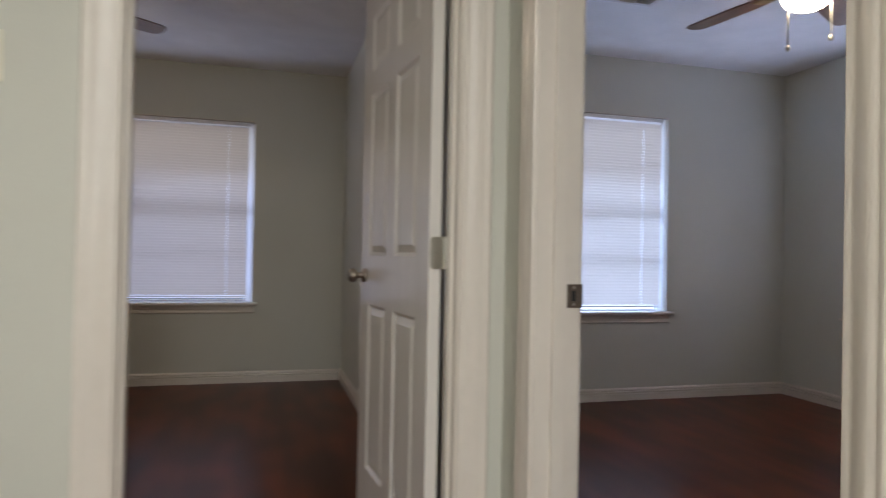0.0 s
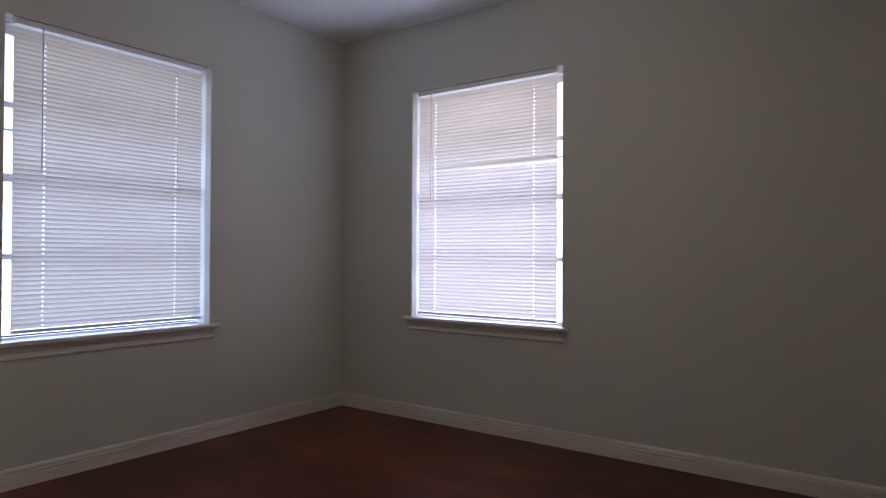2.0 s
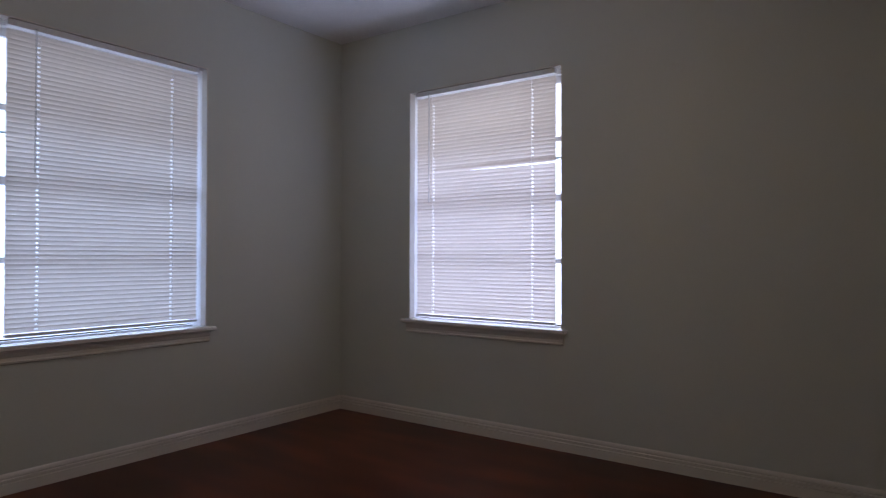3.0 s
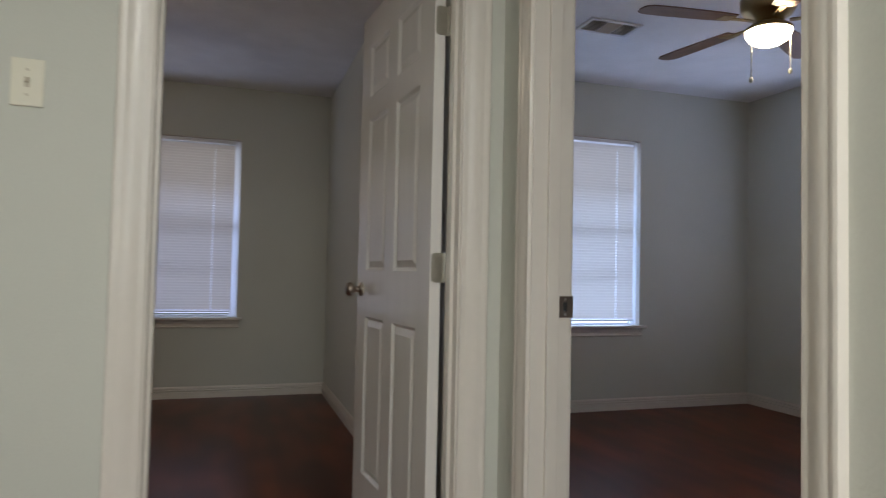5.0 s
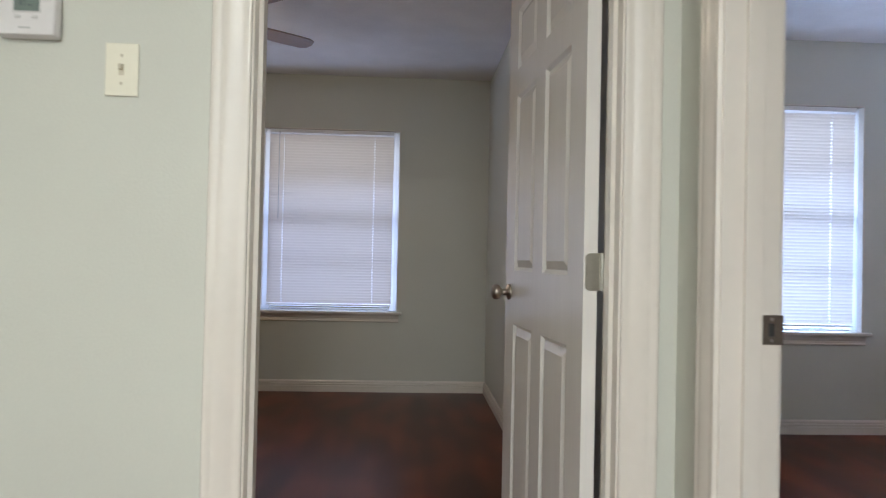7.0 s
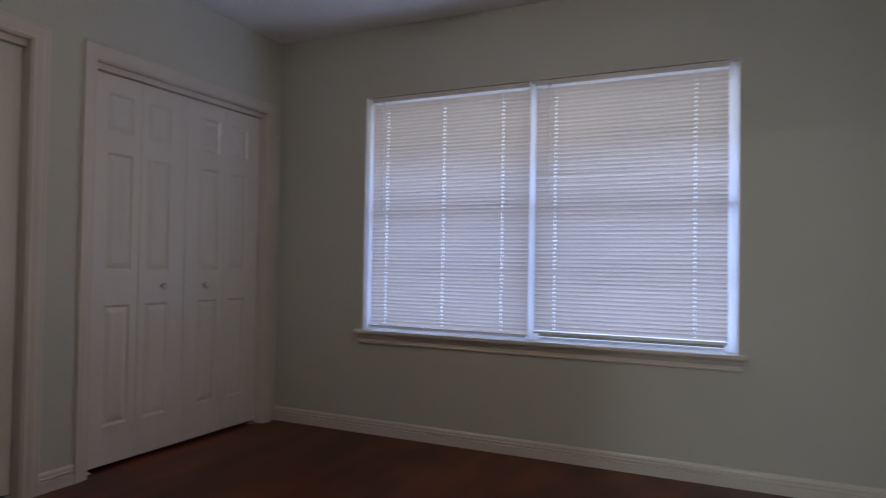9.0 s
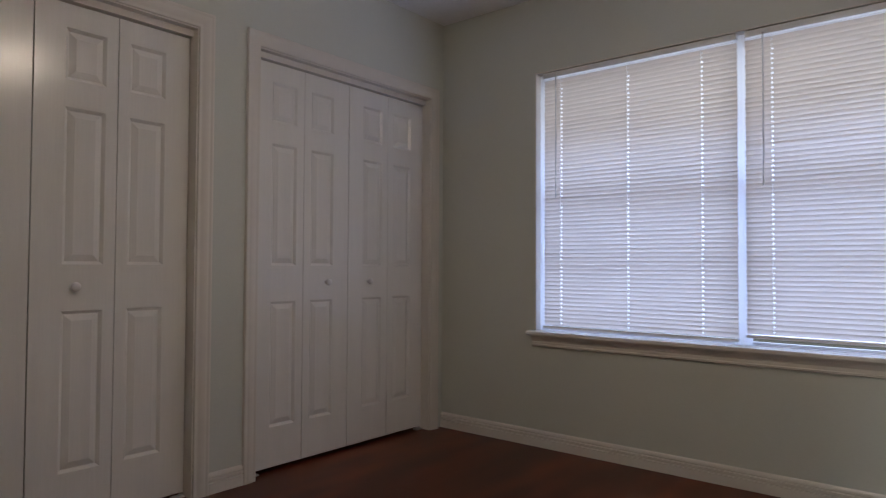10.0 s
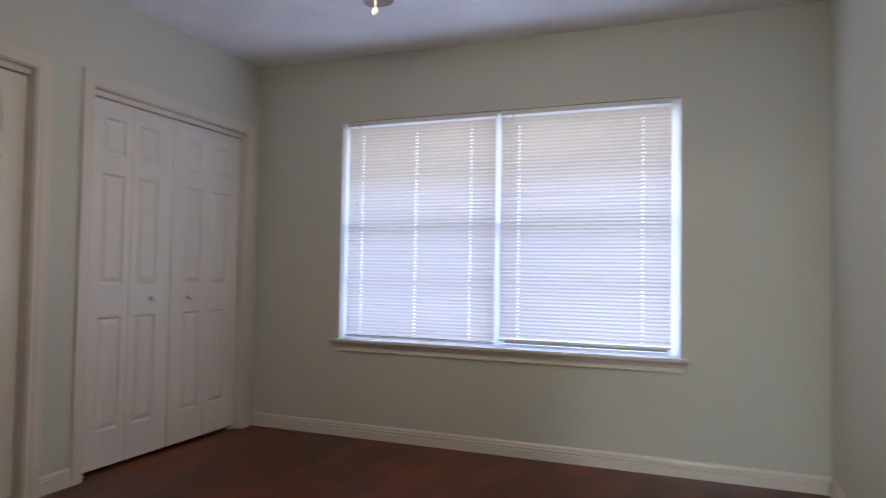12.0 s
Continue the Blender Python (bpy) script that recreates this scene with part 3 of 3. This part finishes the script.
bifold = bifold_door()
first = True
for c in (CLOSET_1, CLOSET_2):
    # the local x axis runs along +y of the world, the face looks to +x
    left = pose(-2.690, c[0] + 0.004, 0, 0, 0, 90)
    right = pose(-2.690, c[1] - 0.004, 0, 0, 0, 90) @ Matrix.Diagonal((-1, 1, 1, 1))
    if first:
        bifold.matrix_basis = left
        first = False
    else:
        copy_thing(bifold, left)
    twin = copy_thing(bifold, Matrix.Identity(4))
    twin.matrix_basis = right
    track = box(bmesh.new(), -2.715, -2.668, c[0], c[1], 1.921, CLOSET_HEAD, 0.001)
    tagged(part("closet_track", track, TRIM), "white painted closet door head track", "door track", kind="structure")
for ob in scene.objects:
    if ob.name.startswith("bifold_door"):
        tagged(ob, "closed white bifold closet door with moulded panels", "closet door", "closet doors")


# ---- small fittings ----
def strike_plate():
    root = new("strike_plate")
    bm = bmesh.new()
    for x0, x1, z0, z1 in ((0.0, 0.011, 0.0, 0.057), (0.023, 0.040, 0.0, 0.057), (0.011, 0.023, 0.0, 0.016), (0.011, 0.023, 0.041, 0.057)):
        box(bm, x0, x1, -0.0018, 0.0, z0, z1)
    part("plate", bm, STRIKE, root)
    # near-black inset paints the shade inside the latch hole
    part("latch_hole_shade", box(bmesh.new(), 0.011, 0.023, -0.0006, 0.0, 0.016, 0.041), DARK, root)
    for z in (0.008, 0.049):
        part("screw", lathe(bmesh.new(), [(0.0035, -0.0026), (0.0035, -0.0018)], (0.017, 0, z), 8, "y"), NICKEL, root)
    return root


set_thing(strike_plate(), pose(0.8580, DOOR_B[1] - 0.0005, 0.884), "dull metal strike plate screwed to the white jamb", "strike plate")


def thermostat():
    root = new("thermostat")
    part("base_plate", box(bmesh.new(), 0.006, 0.116, -0.008, 0.0, 0.006, 0.104, 0.002), WHITE_PLASTIC, root)
    bm = box(bmesh.new(), 0.0, 0.122, -0.03, -0.008, 0.0, 0.108)
    for v in bm.verts:
        if v.co.y < -0.02:
            v.co.x += 0.004 if v.co.x < 0.06 else -0.004
            v.co.z += 0.003 if v.co.z < 0.05 else -0.003
    bmesh.ops.bevel(bm, geom=list(bm.edges), offset=0.004, segments=3, affect="EDGES", profile=0.5)
    part("body", bm, WHITE_PLASTIC, root)
    bezel = bmesh.new()
    for x0, x1, z0, z1 in ((0.032, 0.035, 0.050, 0.097), (0.087, 0.090, 0.050, 0.097), (0.035, 0.087, 0.050, 0.053), (0.035, 0.087, 0.094, 0.097)):
        box(bezel, x0, x1, -0.0318, -0.0298, z0, z1)
    part("display_bezel", bezel, PALE_GREY, root)
    part("display", box(bmesh.new(), 0.035, 0.087, -0.0308, -0.0298, 0.053, 0.094), SCREEN, root, "grey-green display screen")
    for x0, x1, z0, z1 in ((0.046, 0.052, 0.064, 0.084), (0.055, 0.0575, 0.064, 0.084), (0.062, 0.072, 0.064, 0.067), (0.039, 0.048, 0.087, 0.0895)):
        part("digits", box(bmesh.new(), x0, x1, -0.0311, -0.0307, z0, z1), GREY_DARK, root)
    for x in (0.037, 0.072):
        part("button", box(bmesh.new(), x, x + 0.012, -0.0328, -0.0298, 0.038, 0.045, 0.0012), PALE_GREY, root)
    for z in (0.074, 0.086):
        part("button", box(bmesh.new(), 0.095, 0.109, -0.0322, -0.0298, z, z + 0.008, 0.001), WHITE_PLASTIC, root)
        part("button_mark", box(bmesh.new(), 0.100, 0.104, -0.0326, -0.0321, z + 0.003, z + 0.005), GREY, root)
    part("cover_lip", box(bmesh.new(), 0.005, 0.117, -0.0318, -0.0298, 0.004, 0.032, 0.001), WHITE_PLASTIC, root)
    part("maker_mark", box(bmesh.new(), 0.046, 0.07, -0.0322, -0.0317, 0.016, 0.0195), GREY, root)
    part("top_mark", box(bmesh.new(), 0.052, 0.07, -0.0306, -0.0299, 0.100, 0.1025), GREY, root)
    return root


set_thing(thermostat(), pose(-0.695, 0.0, 1.482), "white plastic thermostat with a grey screen on the wall", "thermostat")


def light_switch():
    root = new("light_switch")
    bm = box(bmesh.new(), 0.0, 0.07, -0.006, 0.0, 0.0, 0.114, 0.0025)
    part("cover_plate", bm, IVORY, root)
    part("toggle_slot", box(bmesh.new(), 0.0295, 0.0405, -0.0066, -0.0058, 0.045, 0.069), TOGGLE, root)
    bm = box(bmesh.new(), 0.0315, 0.0385, -0.017, -0.006, 0.056, 0.067, 0.001)
    part("toggle", bm, TOGGLE, root, "worn beige toggle lever")
    for z in (0.027, 0.087):
        part("screw", lathe(bmesh.new(), [(0.0035, -0.0072), (0.0035, -0.006)], (0.035, 0, z), 10, "y"), TOGGLE, root)
    return root


set_thing(light_switch(), pose(-0.483, 0.0, 1.369), "ivory plastic toggle light switch on the wall", "light switch")


# ---- ceiling fans and vent ----
def ceiling_fan(turn, chains, bowl_glass):
    """A five-blade fan with a bowl lamp; the ceiling is at z = 0."""
    root = new("ceiling_fan")
    smooth(part("canopy", lathe(bmesh.new(), [(0.07, 0.0), (0.072, -0.02), (0.055, -0.05), (0.03, -0.06)], (0, 0, 0), 28), FAN_METAL, root))
    smooth(part("motor_housing", lathe(bmesh.new(), [(0.03, -0.06), (0.10, -0.075), (0.125, -0.10), (0.125, -0.15), (0.105, -0.18), (0.07, -0.195), (0.065, -0.225)], (0, 0, 0), 32), FAN_METAL, root))
    smooth(part("light_fitter", lathe(bmesh.new(), [(0.065, -0.22), (0.092, -0.235), (0.108, -0.247), (0.108, -0.258)], (0, 0, 0), 32), FAN_METAL, root))
    bowl = [(0.103, -0.256), (0.104, -0.264), (0.098, -0.283), (0.084, -0.302), (0.059, -0.318), (0.030, -0.3255), (0.004, -0.3275)]
    smooth(part("light_bowl", lathe(bmesh.new(), bowl, (0, 0, 0), 32), bowl_glass, root, "lit frosted glass bowl shade"))
    outline = [(0.19, -0.05), (0.30, -0.062), (0.50, -0.068), (0.62, -0.064), (0.65, -0.045), (0.66, 0.0), (0.65, 0.045), (0.62, 0.064), (0.50, 0.068), (0.30, 0.062), (0.19, 0.05)]
    for i in range(5):
        spin = pose(0, 0, -0.208, 0, 0, turn + 72 * i) @ pose(0, 0, 0, -6, 0, 0)
        bm = bmesh.new()
        top = [bm.verts.new((x, y, 0.003)) for x, y in outline]
        low = [bm.verts.new((x, y, -0.003)) for x, y in outline]
        bm.faces.new(top), bm.faces.new(low[::-1])
        for q in range(len(outline)):
            r = (q + 1) % len(outline)
            bm.faces.new((top[q], low[q], low[r], top[r]))
        blade = part("blade", bm, BLADE, root, "brown wood-finish fan blade")
        blade.matrix_basis = spin
        bm = box(bmesh.new(), 0.09, 0.20, -0.014, 0.014, -0.010, -0.0035, 0.002)
        box(bm, 0.19, 0.255, -0.035, 0.035, -0.0075, -0.0035, 0.0015)
        part("bracket", bm, FAN_METAL, blade)
    for x, y, length in chains:
        chain = part("pull_chain", lathe(bmesh.new(), [(0.0034, -length), (0.0034, -0.25)], (x, y, 0), 6), BRASS, root)
        smooth(part("chain_knob", lathe(bmesh.new(), [(0.002, -length), (0.008, -length - 0.006), (0.010, -length - 0.018), (0.006, -length - 0.028), (0.001, -length - 0.03)], (x, y, 0), 12), IVORY, chain))
    return root


set_thing(ceiling_fan(100, ((-0.088, 0.014, 0.485), (0.083, -0.05, 0.44)), BOWL_CORNER), pose(2.44, 0.69, 2.445), "ceiling fan with five brown blades and a lit bowl", "ceiling fan", "ceiling fans")
set_thing(ceiling_fan(37, ((0.035, 0.10, 0.452), (-0.07, -0.06, 0.40)), BOWL_BEDROOM), pose(-0.93, 1.86, 2.43), "ceiling fan with five brown blades and a lit bowl", "ceiling fan", "ceiling fans")


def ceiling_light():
    """An unseen dish fixture added round the assumed hall lamp; the ceiling is at z = 0."""
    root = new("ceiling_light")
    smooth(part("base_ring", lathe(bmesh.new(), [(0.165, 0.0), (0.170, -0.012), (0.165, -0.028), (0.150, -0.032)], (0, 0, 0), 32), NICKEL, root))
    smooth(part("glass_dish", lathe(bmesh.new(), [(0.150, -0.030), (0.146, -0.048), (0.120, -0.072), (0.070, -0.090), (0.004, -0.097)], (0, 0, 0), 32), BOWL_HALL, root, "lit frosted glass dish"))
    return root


set_thing(ceiling_light(), pose(0.15, -3.0, 2.45), "assumed flush glass ceiling light, out of view in the hallway", "ceiling light")


def ceiling_vent():
    root = new("ceiling_vent")
    bm = bmesh.new()
    for p in ((-0.19, 0.19, -0.105, -0.08), (-0.19, 0.19, 0.08, 0.105), (-0.19, -0.165, -0.08, 0.08), (0.165, 0.19, -0.08, 0.08), (-0.058, -0.052, -0.08, 0.08), (0.052, 0.058, -0.08, 0.08)):
        box(bm, p[0], p[1], p[2], p[3], -0.010, 0.0, 0.002)
    part("frame", bm, WHITE_PLASTIC, root)
    # dark grey sheet paints the shade of the duct above the slats
    part("backing", box(bmesh.new(), -0.165, 0.165, -0.08, 0.08, -0.0025, -0.0005), DUCT_SHADE, root, "dark grey sheet painting the shaded duct")
    slat = box(bmesh.new(), -0.052, 0.052, -0.0105, 0.0105, -0.0005, 0.0005)
    slat_mesh = part("slat", slat, VENT, root)
    # the middle section's slats take a deeper tan
    tan_slat = slat_mesh.data.copy()
    tan_slat.materials[0] = TAN
    for n, x in enumerate((-0.111, 0.0, 0.109)):
        for i in range(8):
            s = slat_mesh if n == 0 and i == 0 else new("slat", slat_mesh.data)
            s.parent = root
            s.location = (x, -0.068 + i * 0.0195, -0.0075)
            s.rotation_euler = (radians(-25 if n == 1 else 38), 0, 0)
            if n == 1:
                s.data = tan_slat
    return root


set_thing(ceiling_vent(), pose(2.065, 1.488, 2.4445) @ Matrix.Diagonal((0.88, 0.9, 1, 1)), "white three-part metal air vent in the ceiling", "air vent")
